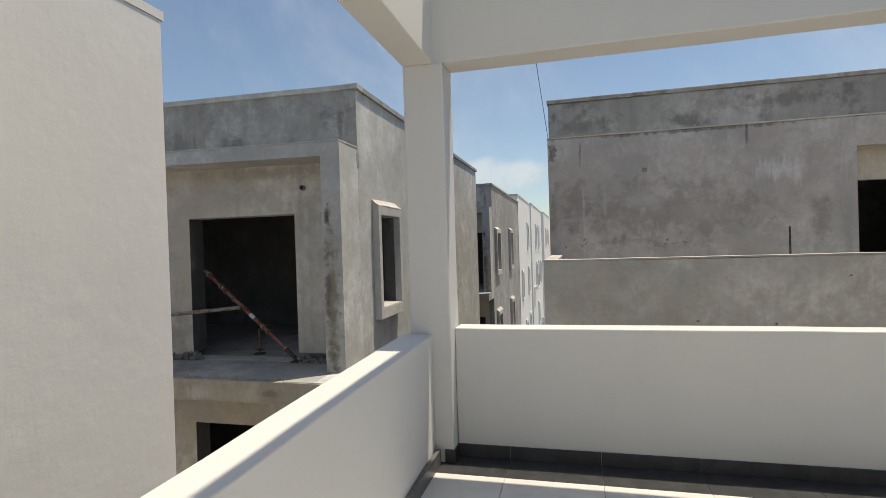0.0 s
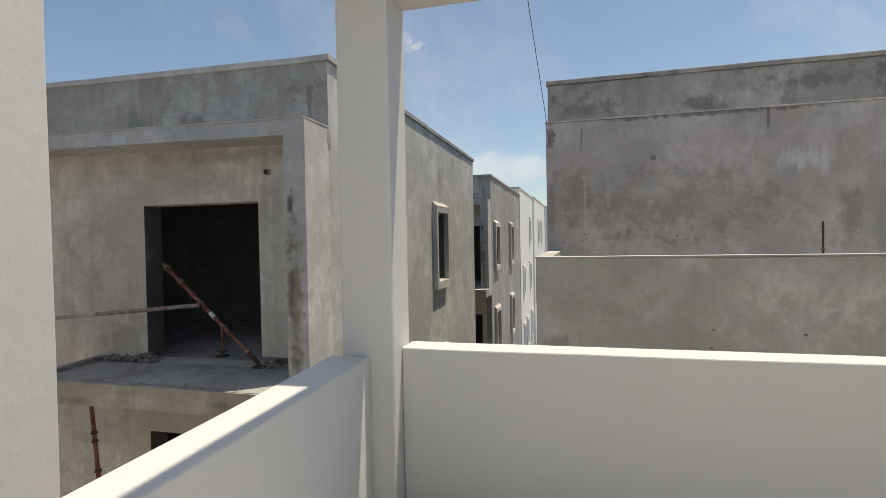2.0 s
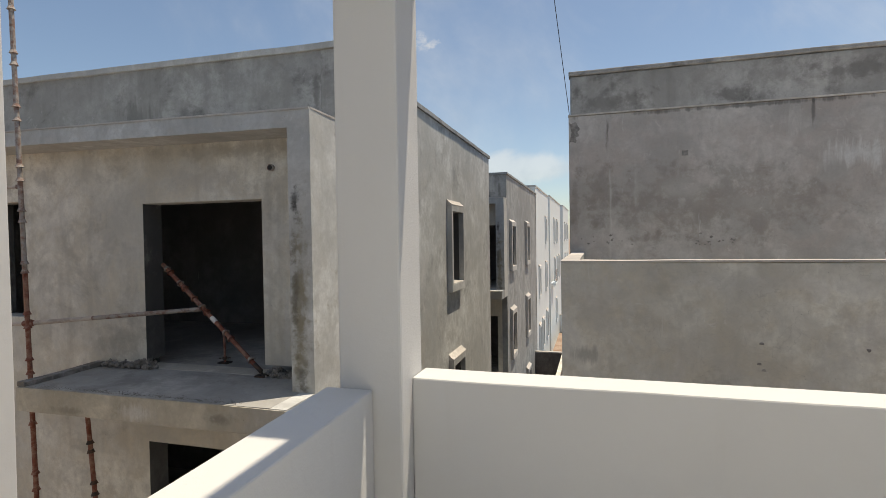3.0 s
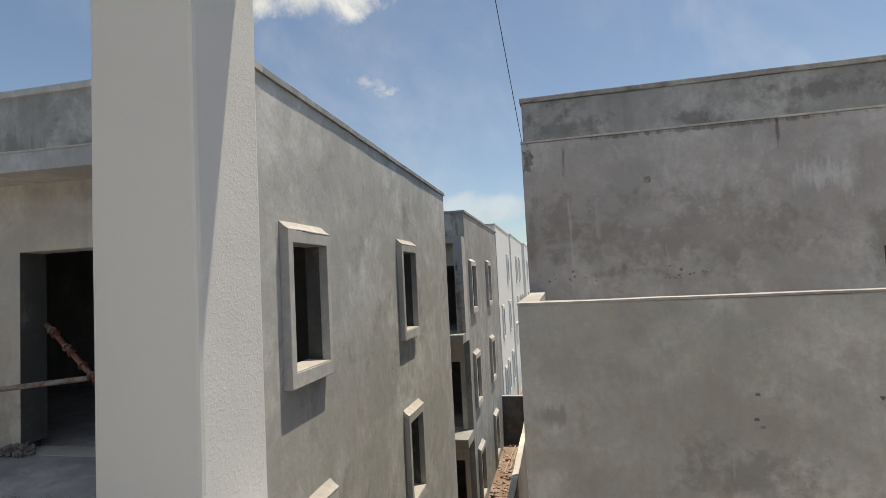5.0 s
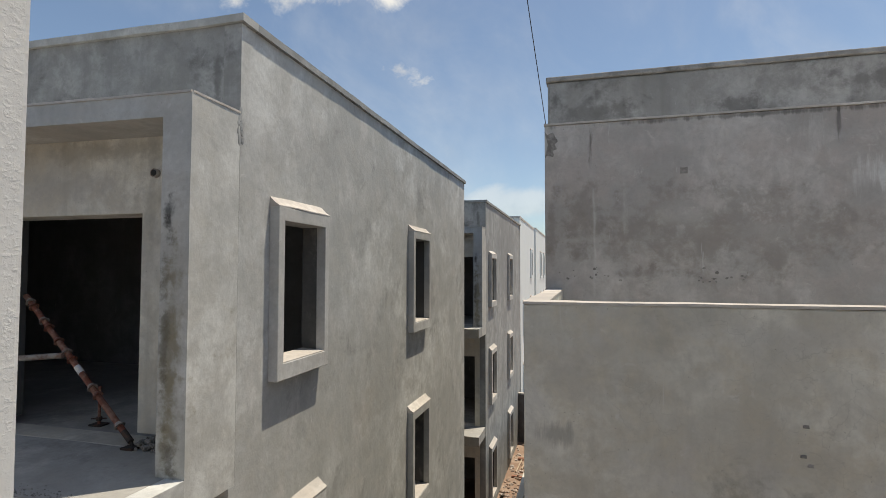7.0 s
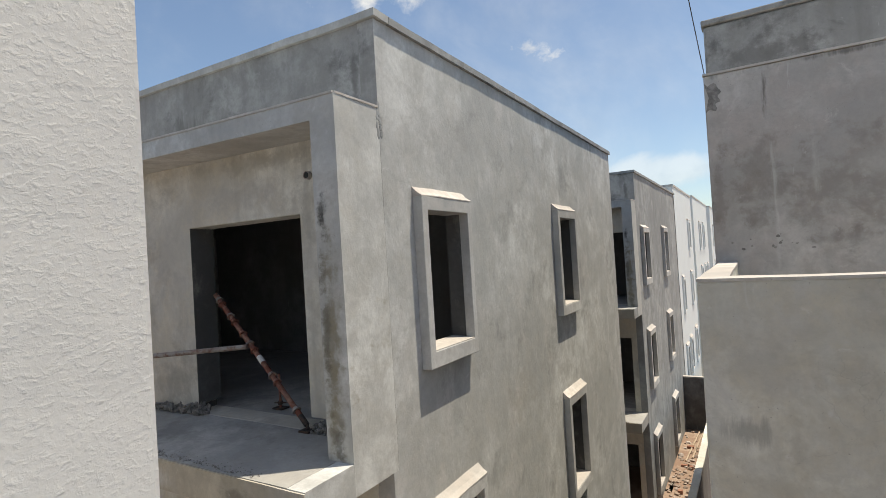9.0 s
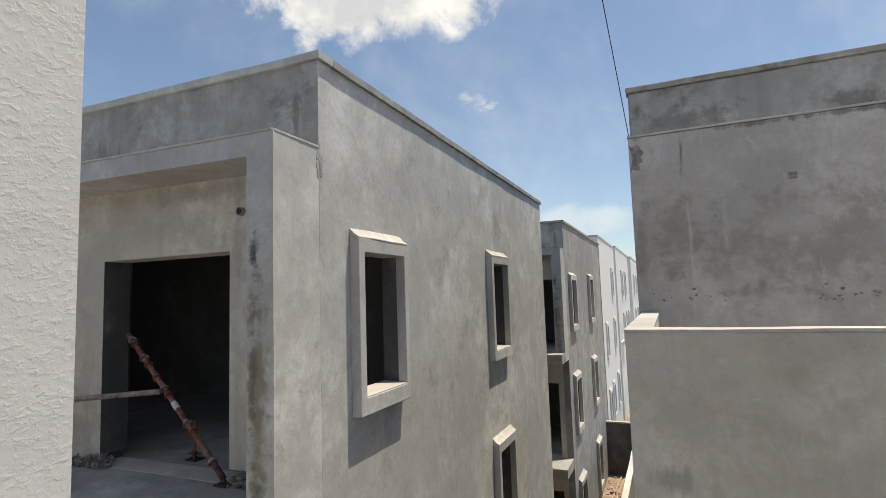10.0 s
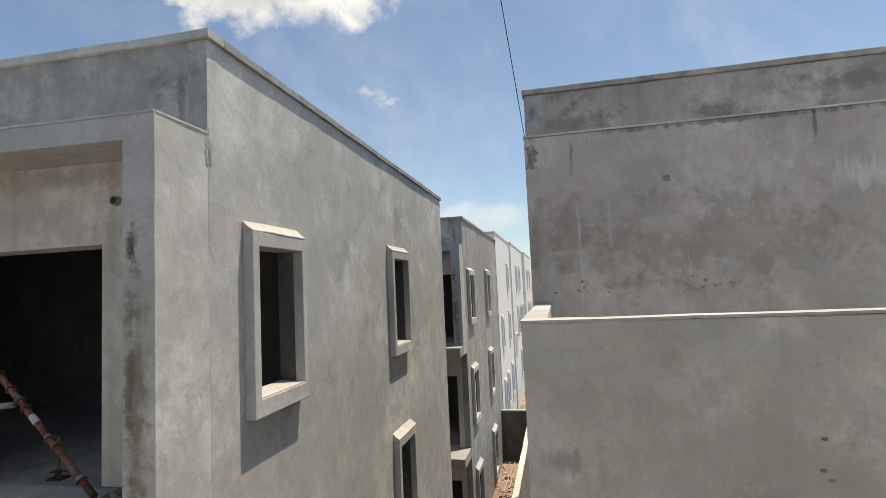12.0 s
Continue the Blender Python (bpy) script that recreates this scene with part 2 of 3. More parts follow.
GREY_LOW = concrete("cement_plaster_parapet", (0.68, 0.668, 0.595), (0.57, 0.53, 0.43), 0.2, 0.55, 0.3, cracks=0.22,
                    marks=[("X", 0.05, 0.2, 0.24, 0.12, (0.12, 0.11, 0.1), 0.5, True), ("X", 1.6, 0.9, -0.2, 0.35, (0.16, 0.145, 0.12), 0.5, False), ("X", 3.1, 0.6, -0.2, 0.35, (0.14, 0.13, 0.11), 0.6, False), ("X", 0.6, 0.9, -0.7, 0.35, (0.09, 0.087, 0.08), 0.4, False),
                           ("X", 2.2, 2.2, 1.0, 0.2, (0.6, 0.6, 0.58), 0.35, False), ("X", 1.6, 0.8, 0.3, 0.45, (0.4, 0.36, 0.28), 0.22, False), ("X", 0.2, 0.5, 0.75, 0.4, (0.6, 0.6, 0.58), 0.3, False)])
TRIM = concrete("cement_trim", (0.54, 0.545, 0.53), (0.47, 0.46, 0.435), 0.1, 0.4, 0.2)
HOOD = concrete("pale_mortar", (0.56, 0.53, 0.49), (0.5, 0.46, 0.415), 0.04, 0.5, 0.1)
SLAB = concrete("dusty_slab", (0.44, 0.434, 0.41), (0.36, 0.35, 0.322), 0.35, 0.25, 0.0)
ROUGH_EDGE = concrete("raw_concrete_edge", (0.56, 0.52, 0.43), (0.48, 0.43, 0.34), 0.3, 0.5, 0.3,
                      marks=[("X", -4.9, 0.35, -0.45, 0.14, (0.7, 0.69, 0.66), 0.7, True), ("X", -3.8, 0.3, -0.42, 0.1, (0.1, 0.09, 0.07), 0.6, False), ("X", -5.9, 0.5, -0.5, 0.08, (0.16, 0.14, 0.1), 0.5, False)])
# Interior walls: dimness of the rooms put into a darker grey.
INSIDE = concrete("dim_interior", (0.22, 0.222, 0.22), (0.17, 0.17, 0.166), 0.2, 0.1, 0.3)
# Darker grey for jamb faces: the shade inside openings, put in as colour.
REVEAL_SHADE = concrete("reveal_shade", (0.12, 0.12, 0.118), (0.085, 0.084, 0.08), 0.35, 0.3, 0.3)
# Lane wall plaster darkened in its colour, standing for the wall's shaded side.
BOUNDARY_SHADE = concrete("shaded_boundary_plaster", (0.17, 0.16, 0.15), (0.13, 0.12, 0.105), 0.5, 0.15, 0.4)
GREY_OLD = concrete("older_cement_plaster", (0.33, 0.345, 0.345), (0.27, 0.275, 0.268), 0.3, 0.25, 0.45)
WHITE = paint("white_wall_paint", (0.62, 0.62, 0.602), 0.0, 0.14)
WHITE_ROUGH = paint("white_textured_paint", (0.57, 0.572, 0.565), 0.2, 0.14)
WHITE_NEAR = paint("white_house_paint", (0.68, 0.675, 0.655), 0.02, 0.18)
# Far white: distance haze put into the colour as a paler, cooler tone.
WHITE_FAR = paint("hazed_white_paint", (0.70, 0.755, 0.765), 0.03, 0.2)
TILE = simple("pale_floor_tile", (0.68, 0.67, 0.64), (0.62, 0.61, 0.58), 6, 0.32, relief=0.05)
TILE_DARK = simple("dark_floor_tile", (0.032, 0.033, 0.035), (0.05, 0.05, 0.052), 9, 0.42, relief=0.05)
GROUT = simple("grout", (0.3, 0.29, 0.27), (0.2, 0.19, 0.18), 20, 0.9)
RUST = simple("rusty_steel", (0.2, 0.065, 0.04), (0.33, 0.2, 0.15), 9, 0.75, 0.2, 0.5)
GREY_STEEL = simple("cement_crusted_steel", (0.36, 0.33, 0.3), (0.22, 0.13, 0.1), 11, 0.8, 0.1, 0.5)
PALE_PIPE = simple("pale_pipe", (0.52, 0.46, 0.4), (0.36, 0.31, 0.27), 8, 0.7, 0.0, 0.4)
DARK_STEEL = simple("dark_steel", (0.05, 0.045, 0.04), (0.12, 0.07, 0.05), 14, 0.7, 0.3, 0.4)
WHITE_TAPE = simple("white_sticker", (0.75, 0.74, 0.72), (0.6, 0.58, 0.55), 10, 0.6)
SOIL = simple("red_soil", (0.24, 0.16, 0.115), (0.34, 0.26, 0.2), 0.9, 0.95, 0.0, 0.8, depth=0.05)
STONE = simple("broken_stone", (0.32, 0.24, 0.19), (0.45, 0.4, 0.36), 3, 0.95, 0.0, 0.7)
MORTAR = simple("crumbled_mortar", (0.19, 0.18, 0.165), (0.34, 0.32, 0.3), 8, 0.95, 0.0, 0.8, depth=0.02)
TIMBER = simple("weathered_timber", (0.5, 0.4, 0.3), (0.36, 0.28, 0.21), 6, 0.8, 0.0, 0.3)
CABLE = simple("black_cable", (0.02, 0.02, 0.022), (0.03, 0.03, 0.03), 10, 0.6)
BORE_SHADE = simple("bore_shade", (0.03, 0.03, 0.03), (0.05, 0.05, 0.05), 10, 0.9)

m_glass, t_glass, b_glass = material("dark_glass")
b_glass.inputs["Base Color"].default_value = (0.05, 0.06, 0.065, 1)
b_glass.inputs["Roughness"].default_value = 0.08
GLASS = m_glass


# ---- mesh helpers ----
def part(name, bm, mat, parent=None, label="", bevel=0.0, smooth=False):
    bmesh.ops.recalc_face_normals(bm, faces=bm.faces)
    me = bpy.data.meshes.new(name)
    bm.to_mesh(me)
    bm.free()
    me.materials.append(mat)
    if smooth:
        for p in me.polygons:
            p.use_smooth = True
    ob = new(name, me)
    ob.parent = parent
    if label:
        ob["label"] = label
    if bevel:
        mod = ob.modifiers.new("worn_edge", "BEVEL")
        mod.width, mod.segments, mod.limit_method = bevel, 2, "ANGLE"
    return ob


def empty(name, label, category, group="", place=(0, 0, 0), kind=""):
    ob = new(name)
    ob.location = place
    return tagged(ob, label, category, group, kind)


def box(bm, x0, x1, y0, y1, z0, z1):
    vs = [bm.verts.new((x, y, z)) for z in (z0, z1) for x, y in ((x0, y0), (x1, y0), (x1, y1), (x0, y1))]
    for f in ((3, 2, 1, 0), (4, 5, 6, 7), (0, 1, 5, 4), (1, 2, 6, 5), (2, 3, 7, 6), (3, 0, 4, 7)):
        bm.faces.new([vs[i] for i in f])
    return vs


def boxed(x0, x1, y0, y1, z0, z1):
    bm = bmesh.new()
    box(bm, x0, x1, y0, y1, z0, z1)
    return bm


def worn_box(x0, x1, y0, y1, z0, z1, step=0.35, rough=0.006, seed=0.0):
    """A box cut into a grid whose points wander a little, so that its edges are not ruled."""
    bm = boxed(x0, x1, y0, y1, z0, z1)
    for axis, (a, b) in enumerate(((x0, x1), (y0, y1), (z0, z1))):
        n = max(1, min(40, int((b - a) / step)))
        normal = [0, 0, 0]
        normal[axis] = 1
        for i in range(1, n):
            co = [x0, y0, z0]
            co[axis] = a + (b - a) * i / n
            bmesh.ops.bisect_plane(bm, geom=bm.verts[:] + bm.edges[:] + bm.faces[:], plane_co=co, plane_no=normal)
    for v in bm.verts:
        v.co += noise.noise_vector(v.co * 2.3 + Vector((seed, 0, 0))) * rough
    return bm


def roughened(bm, step, rough, seed=0.0):
    """Cuts a mesh by a grid of planes and lets its points wander a little."""
    lo = [min(v.co[k] for v in bm.verts) for k in range(3)]
    hi = [max(v.co[k] for v in bm.verts) for k in range(3)]
    for axis in range(3):
        normal = [0, 0, 0]
        normal[axis] = 1
        n = max(1, min(40, int((hi[axis] - lo[axis]) / step)))
        for i in range(1, n):
            co = list(lo)
            co[axis] += (hi[axis] - lo[axis]) * i / n
            bmesh.ops.bisect_plane(bm, geom=bm.verts[:] + bm.edges[:] + bm.faces[:], plane_co=co, plane_no=normal)
    for v in bm.verts:
        shift = noise.noise_vector(v.co * 2.3 + Vector((seed, 0, 0))) * rough
        v.co += Vector((min(shift.x, 0.0) if v.co.x > hi[0] - 0.001 else shift.x, shift.y, shift.z))
    return bm


def pierced(axis, p0, p1, u0, u1, z0, z1, holes):
    """A wall of thickness p0..p1 across axis, u0..u1 along the other, with rectangular holes (u0, u1, z0, z1) that go through."""
    us = sorted({u0, u1, *(h[0] for h in holes), *(h[1] for h in holes)})
    zs = sorted({z0, z1, *(h[2] for h in holes), *(h[3] for h in holes)})
    bm = bmesh.new()

    def solid(i, j):
        if not (0 <= i < len(us) - 1 and 0 <= j < len(zs) - 1):
            return False
        u, z = (us[i] + us[i + 1]) / 2, (zs[j] + zs[j + 1]) / 2
        return not any(h[0] < u < h[1] and h[2] < z < h[3] for h in holes)

    def at(p, u, z):
        return (p, u, z) if axis == "x" else (u, p, z)

    def quad(*pts):
        bm.faces.new([bm.verts.new(p) for p in pts])

    for i in range(len(us) - 1):
        for j in range(len(zs) - 1):
            if not solid(i, j):
                continue
            a, b, c, d = us[i], us[i + 1], zs[j], zs[j + 1]
            for p in (p0, p1):
                quad(at(p, a, c), at(p, b, c), at(p, b, d), at(p, a, d))
            for di, dj, e, f in ((-1, 0, (a, c), (a, d)), (1, 0, (b, c), (b, d)), (0, -1, (a, c), (b, c)), (0, 1, (a, d), (b, d))):
                if not solid(i + di, j + dj):
                    quad(at(p0, *e), at(p1, *e), at(p1, *f), at(p0, *f))
    bmesh.ops.remove_doubles(bm, verts=bm.verts, dist=0.0005)
    return bm


def tube(bm, a, b, r, sides=12, r2=None):
    a, b = Vector(a), Vector(b)
    d = b - a
    m = Matrix.Translation((a + b) / 2) @ d.to_track_quat("Z", "Y").to_matrix().to_4x4()
    bmesh.ops.create_cone(bm, cap_ends=True, segments=sides, radius1=r, radius2=r if r2 is None else r2, depth=d.length, matrix=m)


def tubed(a, b, r, sides=12, r2=None):
    bm = bmesh.new()
    tube(bm, a, b, r, sides, r2)
    return bm


def lump(bm, centre, size, seed, flat=0.7):
    made = bmesh.ops.create_icosphere(bm, subdivisions=1, radius=1.0)["verts"]
    for v in made:
        k = 1 + 0.95 * noise.noise(v.co * 2.1 + Vector((seed * 3.1, seed, 0)))
        v.co = Vector(centre) + Vector((v.co.x * size * k, v.co.y * size * k * 0.8, v.co.z * size * k * flat))


def prism(axis_pts, x0, x1):
    """Extrudes a (y-z) outline given as (x, z) pairs along y from x0 to x1."""
    bm = bmesh.new()
    ends = [[bm.verts.new((x, y, z)) for x, z in axis_pts] for y in (x0, x1)]
    n = len(axis_pts)
    bm.faces.new(ends[0])
    bm.faces.new(ends[1][::-1])
    for i in range(n):
        bm.faces.new((ends[0][i], ends[1][i], ends[1][(i + 1) % n], ends[0][(i + 1) % n]))
    return bm


GROUND = -6.95
STOREY = 3.35
SLAB_TOP = -0.26

# ---- our terrace ----
terrace = empty("terrace_walls", "white painted terrace parapets, column and overhead beams", "wall", kind="structure")
part("wall_front", worn_box(-0.587, 5.2, 3.555, 3.735, -0.2, 0.9, 0.3, 0.004), WHITE, terrace, bevel=0.008)
bm = worn_box(-0.845, -0.657, -1.7, 3.428, -0.2, 0.875, 0.3, 0.004, 4)
for v in bm.verts:
    v.co.x -= (0.029 if v.co.x > -0.75 else 0.042) * (v.co.y - 1.4)
part("wall_left", bm, WHITE, terrace, bevel=0.008)
col = part("column", worn_box(-0.873, -0.587, 3.43, 3.694, -0.2, 2.73, 0.2, 0.002, 8), WHITE, terrace, bevel=0.012)
col.data.materials.append(WHITE_ROUGH)
for p in col.data.polygons:
    if p.normal.x > 0.5 or p.normal.y > 0.5:
        p.material_index = 1
part("beam_front", worn_box(-0.873, 5.2, 3.452, 3.692, 2.73, 4.15, 0.4, 0.004, 12), WHITE, terrace, bevel=0.008)
part("beam_left", worn_box(-0.873, -0.66, -1.7, 3.452, 2.727, 4.15, 0.4, 0.004, 16), WHITE, terrace, bevel=0.008)
part("wall_back", boxed(-0.875, 5.2, -1.9, -1.7, -0.2, 3.3), WHITE, terrace)
part("wall_right", boxed(5.2, 5.4, -1.9, 3.735, -0.2, 3.3), WHITE, terrace)
part("wall_below", boxed(-0.872, 5.4, -6.0, 3.732, GROUND, -0.2), WHITE_ROUGH, terrace)
# Unseen beam, added overhead to shade the left parapet's inner face.
bm = worn_box(0.09, 0.31, -1.7, 3.452, 4.0, 4.15, 0.4, 0.004, 18)
for v in bm.verts:
    v.co.x -= 0.03 * (v.co.y - 1.4)
part("beam_cross", bm, WHITE, terrace)
floor = tagged(part("floor", boxed(-0.72, 5.2, -1.7, 3.555, -0.2, -0.008), GROUT), "terrace floor of pale tiles with a dark tile border", "floor", kind="structure")


def neighbour_white():
    h = empty("white_house", "finished white plastered house across a narrow lane", "house")
    part("wall", worn_box(-3.15, -2.95, -9.0, 3.55, GROUND, 3.38, 0.8, 0.006, 21), WHITE_NEAR, h, bevel=0.01)
    part("wall", boxed(-9.0, -3.15, 3.35, 3.546, GROUND, 3.38), WHITE_NEAR, h)
    part("wall", boxed(-9.0, -3.15, -9.0, -8.8, GROUND, 3.38), WHITE_NEAR, h)
    part("wall", boxed(-9.2, -9.0, -9.0, 3.546, GROUND, 3.38), WHITE_NEAR, h)
    part("coping", worn_box(-3.17, -2.943, -9.0, 3.57, 3.38, 3.455, 0.8, 0.004, 5), WHITE_NEAR, h)
    part("roof", boxed(-9.0, -3.15, -8.8, 3.35, 2.5, 2.7), SLAB, h)


neighbour_white()


# ---- unfinished grey houses in a row ----
def window_unit(house, y0, y1, z0, z1, x=-2.925, out=0.118, frame_mat=None, pane=False):
    """A plastered frame standing proud of the wall, with a sloping mortar hood and a sill."""
    frame_mat = frame_mat or TRIM
    win = part("window", pierced("x", x, x + out, y0 - 0.115, y1 + 0.09, z0 - 0.18, z1 + 0.15, [(y0, y1, z0, z1)]), frame_mat, house, "plastered window surround without glazing", bevel=0.008)
    zt = z1 + 0.15
    hood = prism([(x, zt), (x + out + 0.004, zt), (x + out + 0.004, zt + 0.012), (x + out * 0.55, zt + 0.05), (x, zt + 0.115)], y0 - 0.12, y1 + 0.10)
    part("hood", roughened(hood, 0.12, 0.008, y0 * 3 + z0), HOOD, win, "sloping pale mortar weathering")
    sill = prism([(x - 0.19, z0), (x + out - 0.006, z0), (x + out - 0.006, z0 + 0.012), (x - 0.19, z0 + 0.03)], y0 + 0.002, y1 - 0.002)
    part("sill", sill, HOOD, win, "dusty pale sill")
    if pane:
        part("pane", boxed(x - 0.12, x - 0.10, y0, y1, z0 + 0.03, z1), GLASS, win, "dark glass")
    return win


def rising(bm):
    """The canopy and parapet climb slightly away from the corner."""
    for v in bm.verts:
        if v.co.z > 2.75:
            v.co.z += 0.014 * max(0.0, -3.1 - v.co.x)
    return bm


def grey_house(label, plaster, jamb):
    h = empty("unfinished_house", label, "house", "row of unfinished houses")
    holes = [(8.014, 8.92, 0.49, 2.01)] + [(8.014, 8.92, 0.49 - k * STOREY, 2.01 - k * STOREY) for k in (1, 2)]
    holes += [(12.52, 13.44, 0.485 - k * STOREY, 2.085 - k * STOREY - (0.06 if k else 0)) for k in (0, 1, 2)]
    cut = [(7.30, 7.384, SLAB_TOP - 0.29, 3.005), (7.30, 7.384, 3.005, 3.90)]
    side = part("wall", pierced("x", -3.125, -2.925, 7.30, 17.2, GROUND, 3.90, holes + cut), plaster, h, "side wall with a column of windows", bevel=0.003)
    side.data.materials.append(GREY_MOULD)
    side.data.materials.append(REVEAL_SHADE)
    # Window jamb faces take the painted shade, the parapet end takes mould.
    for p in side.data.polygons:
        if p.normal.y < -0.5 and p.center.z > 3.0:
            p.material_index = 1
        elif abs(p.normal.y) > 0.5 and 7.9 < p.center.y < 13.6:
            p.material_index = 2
    for s in holes:
        window_unit(h, *s)
    doors = [(-5.897, jamb, SLAB_TOP - k * STOREY, 2.045 - k * STOREY) for k in range(2)]
    doors.append((-5.897, jamb, GROUND + 0.02, 2.045 - 2 * STOREY))
    # plaster broken away at the foot of the door jambs
    gaps = [(jamb, max(-3.30, jamb + 0.01), SLAB_TOP, SLAB_TOP + 0.14), (-6.0, -5.897, SLAB_TOP, SLAB_TOP + 0.1)]
    front = part("wall", pierced("y", 7.29, 7.62, -10.5, -3.125, GROUND, 2.90, doors + gaps + [(-8.85, -8.15, 0.4, 2.15)]), GREY_FRONT, h, "front wall with wide door openings", bevel=0.012)
    front.data.materials.append(REVEAL_SHADE)
    # Door jamb faces take the same painted shade.
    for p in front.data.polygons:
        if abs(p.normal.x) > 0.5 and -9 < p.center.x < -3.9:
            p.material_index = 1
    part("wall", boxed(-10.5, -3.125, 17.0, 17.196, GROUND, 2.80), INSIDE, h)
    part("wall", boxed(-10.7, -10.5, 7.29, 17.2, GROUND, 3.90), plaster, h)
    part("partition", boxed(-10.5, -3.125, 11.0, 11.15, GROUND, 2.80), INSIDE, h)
    part("parapet", rising(worn_box(-10.5, -3.125, 7.386, 7.58, 2.806, 3.90, 0.5, 0.006, 3)), GREY_MOULD, h, "roof parapet with dark mould stains")
    part("coping", rising(worn_box(-10.5, -2.883, 7.345, 7.60, 3.90, 3.977, 0.4, 0.009, 7)), plaster, h)
    part("coping", worn_box(-3.15, -2.883, 7.60, 17.23, 3.90, 3.977, 0.4, 0.009, 9), GREY_OLD, h)
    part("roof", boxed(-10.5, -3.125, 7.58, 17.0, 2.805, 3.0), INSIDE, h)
    # projecting balcony frame: canopy and pier in one
    bm = roughened(pierced("y", 6.738, 7.384, -10.5, -2.925, SLAB_TOP - 0.29, 3.008, [(-10.5, -3.219, SLAB_TOP - 0.29, 2.802)]), 0.3, 0.004, 13)
    rising(bm)
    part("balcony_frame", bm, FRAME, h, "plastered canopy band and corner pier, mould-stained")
    # Thin pale strips added to draw the sunlit line of the rounded canopy edge.
    part("mortar_lip", rising(worn_box(-10.5, -2.93, 6.728, 6.752, 3.0, 3.022, 0.15, 0.006, 71)), HOOD, h, "pale strip added for the sunlit line of the canopy edge")
    part("mortar_lip", worn_box(-2.945, -2.92, 6.753, 7.38, 3.0, 3.02, 0.1, 0.006, 73), HOOD, h, "pale strip added for the sunlit line of the canopy edge")
    bm = bmesh.new()
    for i in range(16):
        f = i / 15
        lump(bm, (-2.925, 7.375 + random.uniform(-0.035, 0.035) * (0.6 + f), 3.03 - 0.3 * f), random.uniform(0.014, 0.034), i, 1.5)
    for v in bm.verts:
        v.co.x = -2.925 + (v.co.x + 2.925) * 0.16
    part("crack", bm, GREY_OLD, h, "ragged plaster joint at the parapet")
    for k in range(2):
        z = SLAB_TOP - k * STOREY
        part("balcony_slab", worn_box(-6.75, -3.127 if k == 0 else -2.93, 6.16, 7.288, z - 0.29, z - 0.002, 0.18, 0.01, 19 + k), SLAB, h, "bare concrete balcony slab")
        part("slab_edge", worn_box(-6.755, -2.925, 6.145, 6.159, z - 0.30, z - 0.012, 0.12, 0.006, 23 + k), ROUGH_EDGE, h, "rough buff slab edge")
        if k == 0:
            part("slab_side", worn_box(-3.125, -2.926, 6.16, 6.741, z - 0.29, z - 0.003, 0.15, 0.007, 61), plaster, h, "pale slab end under the pier")
        part("floor", boxed(-10.5, -3.125, 7.293, 17.0, z - 0.15, z - 0.004), SLAB, h)
        part("curb", worn_box(-6.77, -6.64, 6.17, 7.285, z + 0.001, z + 0.06, 0.1, 0.02, 29 + k), MORTAR, h, "crumbled mortar curb")
    part("pipe_sleeve", tubed((-3.805, 7.25, 2.44), (-3.805, 7.30, 2.44), 0.045), GREY_STEEL, h, "short drain pipe stub")
    # Flat dark disc on the stub's end, painted for the shade inside it.
    part("pipe_mouth", tubed((-3.805, 7.244, 2.44), (-3.805, 7.249, 2.44), 0.032), BORE_SHADE, h)
    return h


grey_house("unfinished three-storey house in bare grey cement plaster", GREY, -3.974)
house_c = grey_house("further unfinished grey three-storey house with dark balcony recesses", GREY_OLD, -3.29)
house_c.location = (0, 13.1, -0.1)


